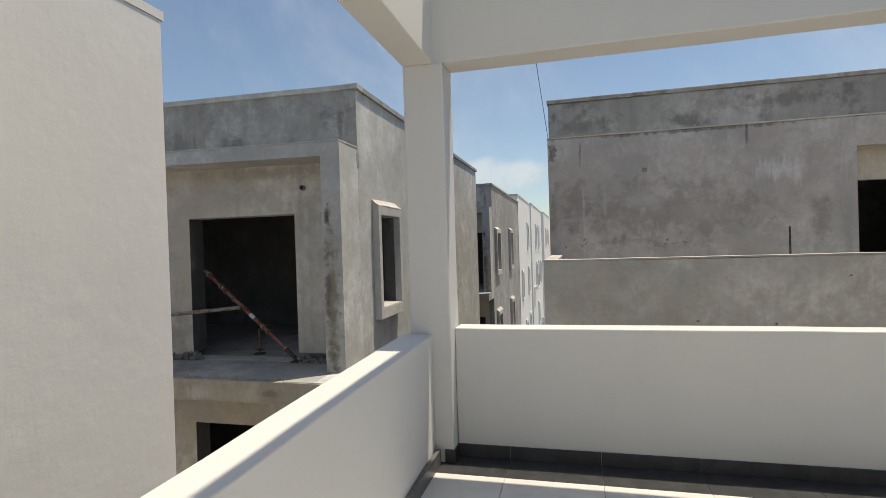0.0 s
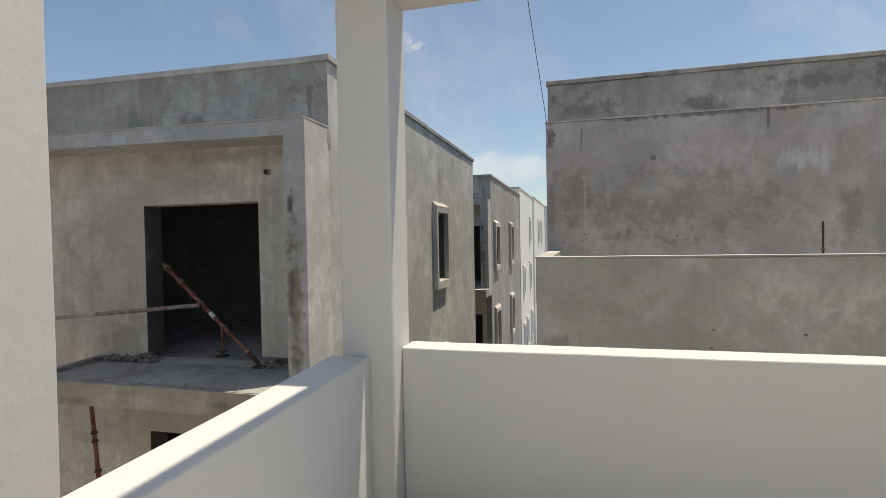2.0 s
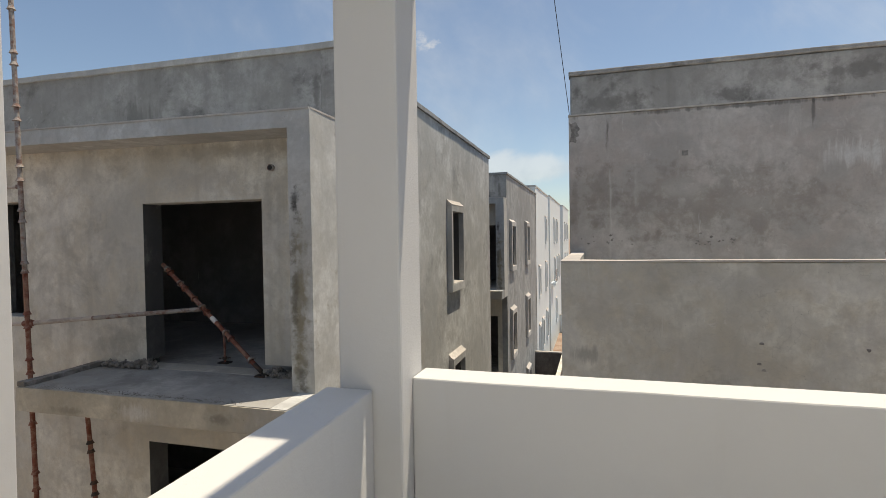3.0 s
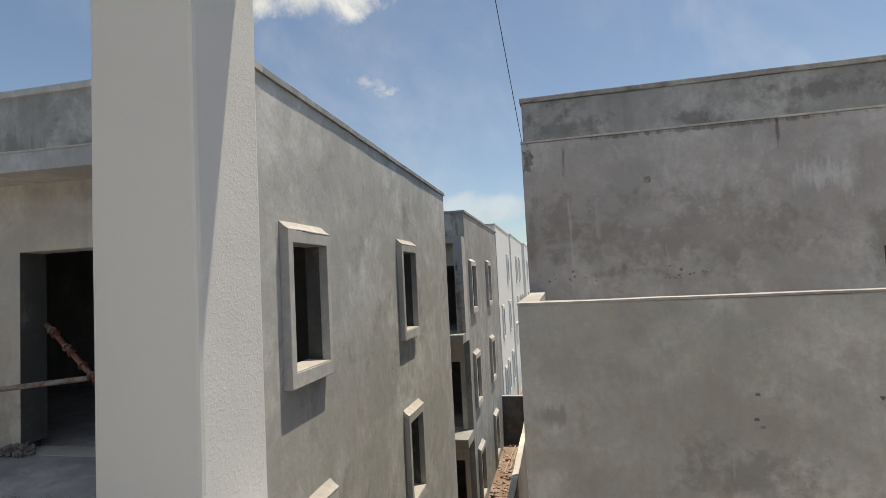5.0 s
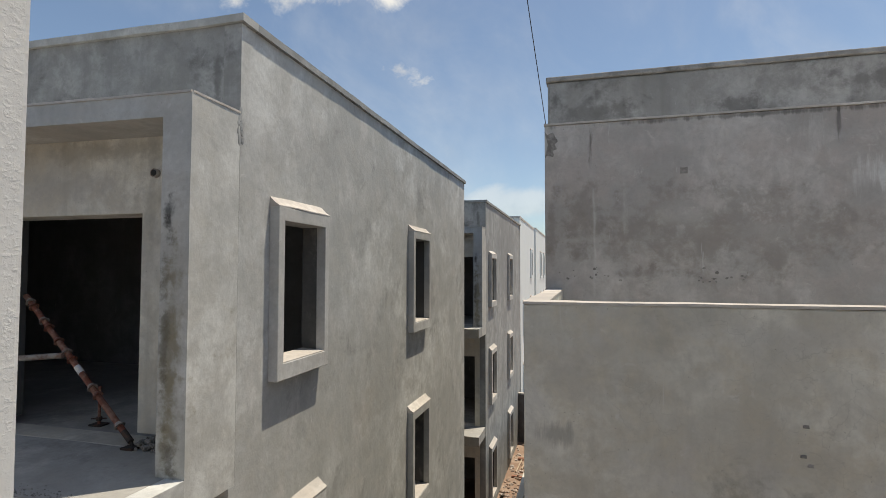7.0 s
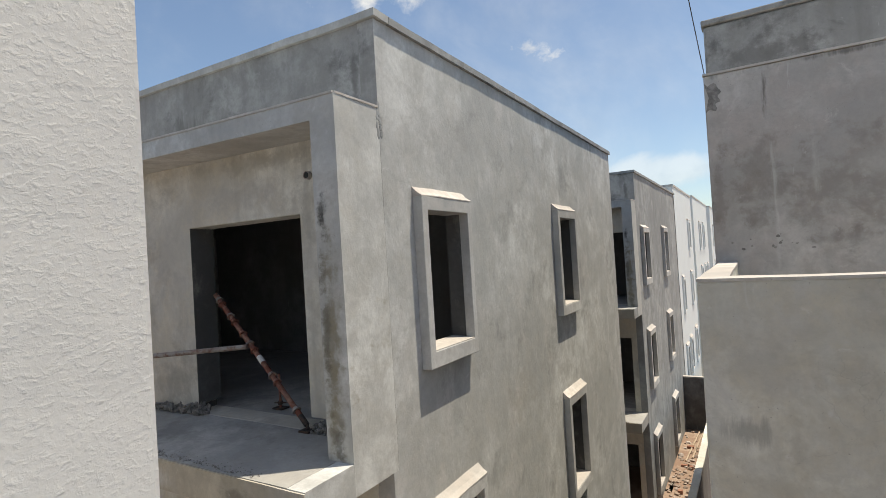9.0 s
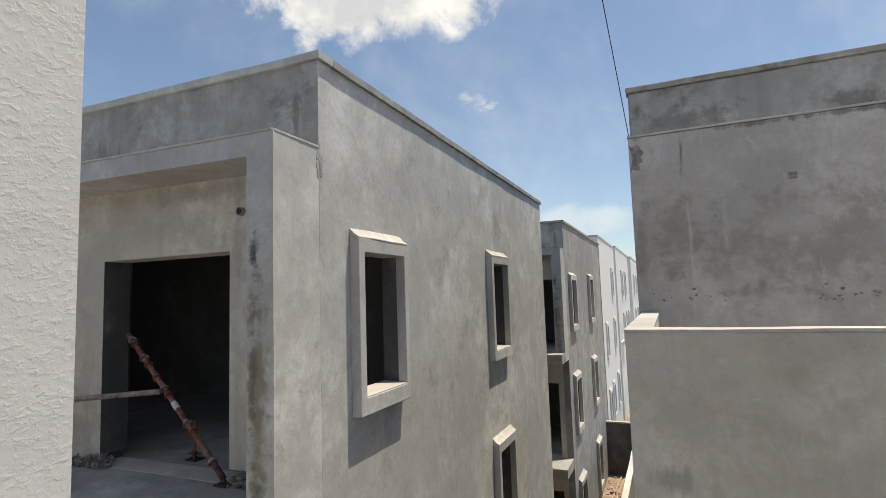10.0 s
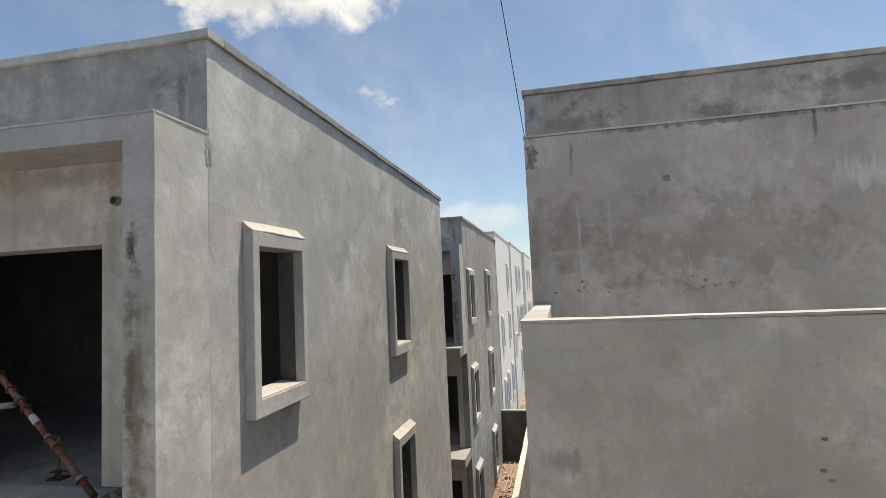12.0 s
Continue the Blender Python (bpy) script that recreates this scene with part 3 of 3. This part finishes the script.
# ---- grey house across the gap ----
def house_across():
    h = empty("unfinished_house", "unfinished grey house with a walled terrace and streaked plaster", "house")
    part("wall", pierced("y", 10.148, 10.348, -0.215, 10.5, GROUND, 3.43, [(4.85, 7.0, 0.25, 2.93)]), GREY_WARM, h, "streaked brownish cement wall", bevel=0.018)
    part("wall", pierced("y", 10.65, 10.82, 4.4, 7.3, 0.0, 3.2, [(4.93, 6.6, 0.25, 2.40)]), GREY_FRONT, h, "recessed wall with a door opening")
    part("wall", boxed(4.40, 4.849, 10.348, 10.65, 0.0, 3.2), GREY_FRONT, h)
    part("wall", boxed(7.001, 7.3, 10.348, 10.65, 0.0, 3.2), GREY_FRONT, h)
    part("soffit", boxed(4.849, 7.001, 10.348, 10.65, 2.935, 3.1), GREY_FRONT, h)
    part("wall", boxed(-0.215, -0.05, 10.348, 19.6, GROUND, 3.43), GREY, h)
    part("wall", boxed(10.3, 10.5, 10.348, 19.6, GROUND, 3.43), GREY, h)
    part("wall", boxed(-0.05, 10.3, 19.4, 19.6, GROUND, 3.43), GREY, h)
    part("roof", boxed(-0.05, 10.3, 10.348, 19.4, 3.2, 3.428), SLAB, h)
    part("parapet", worn_box(-0.222, 10.5, 10.987, 11.19, 3.432, 4.315, 0.5, 0.006, 31), GREY_MOULD, h, "roof parapet with dark mould stains", bevel=0.03)
    part("parapet", worn_box(-0.222, -0.06, 11.19, 19.6, 3.432, 4.315, 0.5, 0.006, 33), GREY_MOULD, h, bevel=0.02)
    part("coping", worn_box(-0.245, 10.5, 10.955, 11.21, 4.315, 4.392, 0.4, 0.008, 35), GREY_MOULD, h, bevel=0.015)
    part("ledge", worn_box(-0.221, 10.5, 10.133, 10.983, 3.431, 3.455, 0.25, 0.006, 37), HOOD, h, "thin pale mortar ledge")
    # terrace in front
    part("parapet", worn_box(-0.171, 10.5, 7.14, 7.34, GROUND, 1.221, 0.6, 0.008, 41), GREY_LOW, h, "terrace parapet of stained cement plaster", bevel=0.012)
    part("parapet", worn_box(-0.171, 0.01, 7.34, 10.146, GROUND, 1.221, 0.6, 0.006, 43), GREY_LOW, h, bevel=0.012)
    part("coping", worn_box(-0.177, 10.5, 7.134, 7.344, 1.221, 1.241, 0.3, 0.005, 45), HOOD, h, "pale trowelled top")
    part("coping", worn_box(-0.177, 0.014, 7.344, 10.145, 1.221, 1.241, 0.3, 0.005, 47), HOOD, h, "pale trowelled top")
    part("terrace_floor", boxed(0.01, 10.5, 7.34, 10.148, -0.1, 0.1), SLAB, h)
    part("wall_hole", pierced("y", 10.137, 10.1475, 1.468, 1.552, 2.705, 2.785, [(1.483, 1.537, 2.72, 2.77)]), MORTAR, h, "rim of a small drilled hole")
    part("wall_hole", boxed(1.484, 1.536, 10.141, 10.1465, 2.721, 2.769), MORTAR, h)
    bm = bmesh.new()
    rim = []
    for i in range(22):
        a = -math.pi / 2 + math.pi * i / 21
        r = 0.23 * (0.75 + 0.5 * noise.noise((math.cos(a) * 2.2, math.sin(a) * 2.2, 4.0))) + random.uniform(-0.012, 0.012)
        rim.append(bm.verts.new((-0.214 + abs(math.cos(a)) * r * 0.95, 10.1455, 3.17 + math.sin(a) * r)))
    hub = bm.verts.new((-0.17, 10.142, 3.17))
    for a, b in zip(rim, rim[1:]):
        bm.faces.new((hub, a, b))
    for v in bmesh.ops.extrude_face_region(bm, geom=bm.faces[:])["geom"]:
        if isinstance(v, bmesh.types.BMVert):
            v.co.y += 0.004
    part("broken_corner", bm, MORTAR, h, "broken brown plaster corner")
    bm = bmesh.new()
    for cx, n in ((0.3, 9), (0.75, 4), (1.75, 12), (2.2, 5)):
        for i in range(n):
            lump(bm, (cx + random.gauss(0, 0.16), 10.147, 1.34 + abs(random.gauss(0, 0.09))), random.uniform(0.008, 0.022), i + cx, 0.8)
    for v in bm.verts:
        v.co.y = 10.147 + (v.co.y - 10.147) * 0.2
    tagged(part("pock_marks", bm, MORTAR, h, "small dark plaster pocks"), kind="stuff")
    bm = bmesh.new()
    for x, z in ((1.70, 0.23), (1.74, 0.17), (1.72, 0.43), (3.4, 0.98), (2.6, 0.4)):
        lump(bm, (x, 7.139, z), 0.018, x, 1.0)
    for v in bm.verts:
        v.co.y = 7.139 + (v.co.y - 7.139) * 0.25
    tagged(part("pock_marks", bm, MORTAR, h), kind="stuff")


house_across()


# ---- far white houses along the lane ----
def white_house(y0, y1, top, windows, x=-2.925, label="", balcony=None):
    h = empty("white_house", label, "house", "finished white houses")
    holes = [w for w in windows]
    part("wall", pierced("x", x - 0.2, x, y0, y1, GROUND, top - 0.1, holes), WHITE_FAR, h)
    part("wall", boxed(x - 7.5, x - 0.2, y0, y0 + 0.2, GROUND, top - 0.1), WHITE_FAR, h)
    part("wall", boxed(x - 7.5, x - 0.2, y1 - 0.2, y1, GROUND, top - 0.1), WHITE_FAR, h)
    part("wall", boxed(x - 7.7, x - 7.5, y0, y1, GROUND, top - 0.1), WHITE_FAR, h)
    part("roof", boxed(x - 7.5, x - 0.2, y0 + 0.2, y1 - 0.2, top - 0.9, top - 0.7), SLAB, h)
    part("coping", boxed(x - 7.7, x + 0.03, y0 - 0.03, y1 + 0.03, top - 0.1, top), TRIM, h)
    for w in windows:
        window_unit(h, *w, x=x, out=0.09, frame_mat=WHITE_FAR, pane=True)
    if balcony:
        a, b, z = balcony
        part("balcony_slab", boxed(x, x + 0.35, a, b, z - 0.15, z), WHITE_FAR, h)
        bm = bmesh.new()
        for i in range(7):
            box(bm, x + 0.3, x + 0.33, a, b, z + 0.1 + i * 0.13, z + 0.14 + i * 0.13)
        part("railing", bm, DARK_STEEL, h, "slatted balcony railing")


white_house(30.1, 38.2, 4.3, [(35.6, 36.3, 1.2, 2.6), (31.5, 32.1, -1.85, -0.35), (35.6, 36.2, -1.85, -0.3), (31.4, 32.1, -5.2, -3.7), (33.2, 33.9, -5.1, -3.6), (36.0, 36.8, -5.1, -3.5)],
            label="white plastered house with small framed windows")
white_house(39.2, 50.5, 4.42, [(42.6, 43.4, 1.1, 2.7), (45.6, 46.4, 1.1, 2.7), (42.6, 43.4, -1.9, -0.3), (45.6, 46.4, -1.9, -0.3), (48.0, 48.7, -1.9, -0.3), (44.0, 44.8, -5.2, -3.6)],
            label="white plastered house far along the lane", balcony=(39.8, 41.6, -1.9), x=-2.9)
white_house(53.0, 64.0, 4.5, [(55.5, 56.4, 1.2, 2.7), (59.5, 60.4, 1.2, 2.7), (55.5, 56.4, -2.0, -0.4), (59.5, 60.4, -2.0, -0.4)],
            label="white house at the far end of the lane", x=-2.8)

# ---- ground, lane and its walls ----
bm = bmesh.new()
bmesh.ops.create_grid(bm, x_segments=2, y_segments=2, size=1500)
for v in bm.verts:
    v.co.z = GROUND
tagged(part("ground", bm, SOIL), "bare reddish soil between the houses", "ground", kind="structure")
lane_wall = tagged(part("boundary_wall", worn_box(-1.50, -1.36, 7.5, 29.16, GROUND, -4.6, 0.6, 0.012, 51), BOUNDARY_SHADE, None, bevel=0.01), "low cement boundary wall beside the lane", "wall", kind="structure")
part("coping", worn_box(-1.52, -1.34, 7.5, 29.16, -4.599, -4.54, 0.5, 0.01, 53), GREY_LOW, lane_wall)
cross = tagged(part("boundary_wall", worn_box(-2.92, -0.27, 29.2, 29.38, GROUND, -4.62, 0.4, 0.01, 55), BOUNDARY_SHADE, None), "grey cross wall closing the back lane", "wall", kind="structure")
part("coping", worn_box(-2.92, -0.27, 29.17, 29.4, -4.619, -4.56, 0.4, 0.008, 57), HOOD, cross)
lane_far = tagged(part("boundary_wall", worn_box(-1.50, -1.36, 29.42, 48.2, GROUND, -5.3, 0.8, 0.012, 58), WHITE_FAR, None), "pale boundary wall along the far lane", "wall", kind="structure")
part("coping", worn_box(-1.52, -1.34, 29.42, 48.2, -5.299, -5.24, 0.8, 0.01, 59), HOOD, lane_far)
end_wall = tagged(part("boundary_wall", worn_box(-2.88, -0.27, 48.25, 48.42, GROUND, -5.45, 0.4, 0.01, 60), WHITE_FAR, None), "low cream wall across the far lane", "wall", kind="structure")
part("coping", worn_box(-2.88, -0.27, 48.22, 48.44, -5.449, -5.39, 0.4, 0.008, 62), HOOD, end_wall)
bm = bmesh.new()
for i in range(420):
    s = random.uniform(0.025, 0.1) * (1.6 if random.random() < 0.1 else 1)
    lump(bm, (random.uniform(-2.85, -1.6), random.triangular(12, 29, 20), GROUND + s * 0.3), s, i)
tagged(part("rubble", bm, STONE), "broken stones and brick rubble strewn on red soil", "rubble", kind="stuff")
bm = bmesh.new()
for i in range(16):
    box(bm, *(lambda x, y, a, b: (x, x + a, y, y + b))(random.uniform(-2.7, -2.0), random.uniform(19, 27), random.uniform(0.1, 0.25), random.uniform(0.1, 0.2)), GROUND, GROUND + random.uniform(0.06, 0.14))
tagged(part("brick_debris", bm, simple("red_brick", (0.3, 0.15, 0.1), (0.24, 0.12, 0.08), 6, 0.9)), "loose red brick pieces on the lane", "rubble", kind="stuff")


def plank(a, b, w=0.07, h=0.04):
    bm = tubed(a, b, w / 2, 4)
    tagged(part("plank", bm, TIMBER), "pale weathered timber batten lying on the soil", "plank", "battens in the lane")


plank((-2.55, 25.2, GROUND + 0.05), (-2.35, 28.8, GROUND + 0.06))
plank((-2.35, 25.6, GROUND + 0.05), (-2.22, 28.6, GROUND + 0.06))
plank((-2.3, 26.6, GROUND + 0.13), (-1.85, 26.2, GROUND + 0.13))
frame_box = tagged(part("inspection_chamber", pierced("x", 0, 0.28, 0, 0.9, 0, 0.8, [(0.12, 0.78, 0.12, 0.68)]), HOOD), "small cement inspection chamber in the lane", "chamber")
frame_box.matrix_world = Matrix.Translation((-2.7, 22.4, GROUND)) @ Matrix.Rotation(radians(-90), 4, "Y") @ Matrix.Scale(-1, 4, (1, 0, 0))


# ---- scaffold and props on the grey house ----
def collar(parent, p, d, r, mat):
    p, d = Vector(p), Vector(d).normalized()
    bm = bmesh.new()
    tube(bm, p - d * 0.022, p + d * 0.004, r * 1.75, 12, r * 1.35)
    tube(bm, p + d * 0.004, p + d * 0.024, r * 1.35, 12, r * 1.1)
    part("collar", bm, mat, parent)


def scaffold_pole(name, label, a, b, r, mats, stops, category="prop"):
    """A pole from a to b in lengths of different finish, with cup collars at the given fractions."""
    thing = empty(name, label, category)
    a, b = Vector(a), Vector(b)
    cuts = [0.0] + [f for f, _ in mats]
    for (f, mat), g in zip(mats, cuts):
        part("tube", tubed(a.lerp(b, g), a.lerp(b, f), r), mat, thing, smooth=False)
    for f, mat in stops:
        collar(thing, a.lerp(b, f), b - a, r, mat)
    return thing


prop = scaffold_pole("steel_prop", "rusty red adjustable steel prop leaning across the doorway", (-4.02, 7.27, -0.20), (-5.868, 7.585, 1.185), 0.03,
                     [(0.06, DARK_STEEL), (1.0, RUST)], [(0.10, GREY_STEEL), (0.29, RUST), (0.34, GREY_STEEL), (0.53, RUST), (0.58, GREY_STEEL), (0.66, RUST), (0.76, RUST), (0.81, GREY_STEEL), (0.92, RUST), (0.955, GREY_STEEL)])
d = Vector((-1.848, 0.315, 1.385))
part("sticker", tubed(Vector((-4.02, 7.27, -0.20)) + d * 0.43, Vector((-4.02, 7.27, -0.20)) + d * 0.475, 0.0325), WHITE_TAPE, prop, "torn white sticker")
part("base_plate", worn_box(-4.07, -3.93, 7.19, 7.33, SLAB_TOP, SLAB_TOP + 0.02, 0.1, 0.002), DARK_STEEL, prop)
part("jack", tubed((-4.0, 7.265, SLAB_TOP + 0.02), (-4.02, 7.27, -0.19), 0.016), DARK_STEEL, prop)
scaffold_pole("horizontal_pole", "pale horizontal scaffold pole crossing the balcony", (-7.15, 6.62, 0.44), (-5.06, 7.39, 0.575), 0.03, [(0.36, PALE_PIPE), (1.0, GREY_STEEL)], [(0.012, RUST)], "pole")
scaffold_pole("scaffold_pole", "tall scaffold standard, red below and grey above", (-6.95, 6.58, GROUND), (-7.28, 6.58, 5.4), 0.03,
              [(0.655, RUST), (1.0, GREY_STEEL)], [(f, RUST if f < 0.65 else GREY_STEEL) for f in (0.1, 0.14, 0.27, 0.31, 0.418, 0.436, 0.49, 0.505, 0.545, 0.56, 0.595, 0.61, 0.655, 0.665, 0.71, 0.722, 0.755, 0.77, 0.82, 0.835, 0.88, 0.893, 0.94)], "scaffold")
scaffold_pole("ledger_pole", "short pale ledger pole joined to the scaffold", (-7.95, 6.62, 0.37), (-7.19, 6.6, 0.44), 0.024, [(1.0, PALE_PIPE)], [(0.97, RUST)], "pole")
scaffold_pole("ledger_pole", "short pale ledger pole joined to the scaffold", (-8.05, 6.62, 2.28), (-7.23, 6.6, 2.28), 0.02, [(1.0, PALE_PIPE)], [(0.97, GREY_STEEL)], "pole")
scaffold_pole("steel_prop", "rusty prop standing under the balcony slab", (-6.30, 6.9, SLAB_TOP - STOREY), (-6.57, 6.9, SLAB_TOP - 0.29), 0.03, [(1.0, RUST)],
              [(f, DARK_STEEL) for f in (0.1, 0.15, 0.33, 0.38, 0.55, 0.6, 0.74, 0.78, 0.93, 0.97)])
jack = empty("screw_jack", "small rusty base jack standing on the slab", "jack")
part("stem", tubed((-5.0, 7.79, SLAB_TOP + 0.015), (-5.0, 7.79, 0.17), 0.016), RUST, jack)
part("nut", tubed((-5.0, 7.79, -0.21), (-5.0, 7.79, -0.17), 0.032, 8), DARK_STEEL, jack)
part("handle", tubed((-5.075, 7.76, -0.19), (-4.925, 7.82, -0.19), 0.008, 8), DARK_STEEL, jack)
part("base_plate", boxed(-5.08, -4.92, 7.725, 7.855, SLAB_TOP - 0.003, SLAB_TOP + 0.015), DARK_STEEL, jack)

# ---- rubble at the door jambs and crumbs on the slab ----
for cx, cy, n, wx, top in ((-6.15, 7.27, 420, 0.42, 0.14), (-5.93, 7.36, 220, 0.09, 0.2), (-3.63, 7.32, 420, 0.3, 0.13)):
    bm = bmesh.new()
    for i in range(n):
        x = random.uniform(-wx, wx)
        s = random.choice((0.008, 0.011, 0.015, 0.02, 0.03))
        h = top * (0.35 + 0.65 * noise.noise((x * 9 + cx, 1.3, 0)) ** 2 * 4)
        lump(bm, (cx + x, cy + random.uniform(-0.1, 0.06), SLAB_TOP + random.uniform(0, min(h, top))), s, i + cx, 1.0)
    tagged(part("mortar_rubble", bm, MORTAR), "crumbled mortar rubble heaped against the door jamb", "rubble", kind="stuff")
bm = bmesh.new()
for i in range(420):
    s = random.uniform(0.003, 0.009)
    lump(bm, (random.uniform(-6.5, -3.5), 6.18 + abs(random.gauss(0, 0.06)), SLAB_TOP + s * 0.2), s, i, 0.6)
tagged(part("mortar_crumbs", bm, MORTAR), "dark mortar crumbs along the slab edge", "rubble", kind="stuff")

rod = empty("reinforcing_rod", "thin dark reinforcing rod standing behind the cement parapet", "rod")
part("rod", tubed((2.86, 7.41, 0.1), (2.865, 7.41, 1.585), 0.012, 8), DARK_STEEL, rod)
part("tie", tubed((2.8635, 7.41, 1.28), (2.8635, 7.41, 1.30), 0.018, 8), RUST, rod)

# ---- overhead cable ----
cu = bpy.data.curves.new("cable", "CURVE")
cu.dimensions, cu.bevel_depth = "3D", 0.005
sp = cu.splines.new("POLY")
a, b = Vector((-0.205, 10.42, 3.45)), Vector((-0.205 - 0.085 * 5.0, 10.42 - 1.5 * 5.0, 3.45 + 5.0))
sp.points.add(12)
for i in range(13):
    f = i / 12
    p = a.lerp(b, f) - Vector((0, 0, 0.25 * 4 * f * (1 - f) * 0.3))
    sp.points[i].co = (*p, 1)
cu.materials.append(CABLE)
tagged(new("overhead_cable", cu), "thin black overhead cable from the roof corner", "cable")

# ---- terrace tiles and skirting ----
tile_bm = boxed(0.0015, 0.5985, 0.0015, 0.5985, -0.008, 0.0)
t_me = bpy.data.meshes.new("tile")
tile_bm.to_mesh(t_me)
tile_bm.free()
t_me.materials.append(TILE)
for i in range(10):
    for j in range(8):
        x, y = -0.82 + 0.6 * i, 2.66 - 0.6 * j
        if i == 0:
            bm = boxed(-0.70, x + 0.5985, max(y, -1.7) + 0.0015, y + 0.5985, -0.008, 0)
            part("tile", bm, TILE, floor)
        elif x + 0.6 <= 5.2 and y > -1.7:
            ob = new("tile", t_me)
            ob.location, ob.parent = (x, y, 0), floor
for i in range(10):
    x0, x1 = max(-0.70, -0.82 + 0.6 * i), min(5.2, -0.22 + 0.6 * i)
    part("tile", boxed(x0 + 0.0015, x1 - 0.0015, 3.2615, 3.437 if i == 0 else 3.555, -0.008, 0.0), TILE_DARK, floor, "dark grey border tile")
    if i == 0:
        part("tile", boxed(-0.594, x1 - 0.0015, 3.437, 3.555, -0.008, 0.0), TILE_DARK, floor, "dark grey border tile")
    part("skirting", boxed(max(x0, -0.594) + 0.0015, x1 - 0.0015, 3.543, 3.5545, 0.0, 0.09), TILE_DARK, floor, "dark tile skirting", bevel=0.002)
for j in range(8):
    y0, y1 = -1.4 + 0.6 * j, min(3.437, -0.8 + 0.6 * j)
    part("skirting", boxed(-0.70, -0.672, y0 + 0.0015, y1 - 0.0015, 0.0, 0.1), simple("grey_skirting_tile", (0.12, 0.118, 0.112), (0.09, 0.09, 0.088), 9, 0.4) if j == 0 else bpy.data.materials["grey_skirting_tile"], floor, "grey tile skirting", bevel=0.002)
part("skirting", boxed(-0.648, -0.587, 3.418, 3.4295, 0.0, 0.09), TILE_DARK, floor)
part("skirting", boxed(-0.5865, -0.575, 3.418, 3.543, 0.0, 0.09), TILE_DARK, floor)
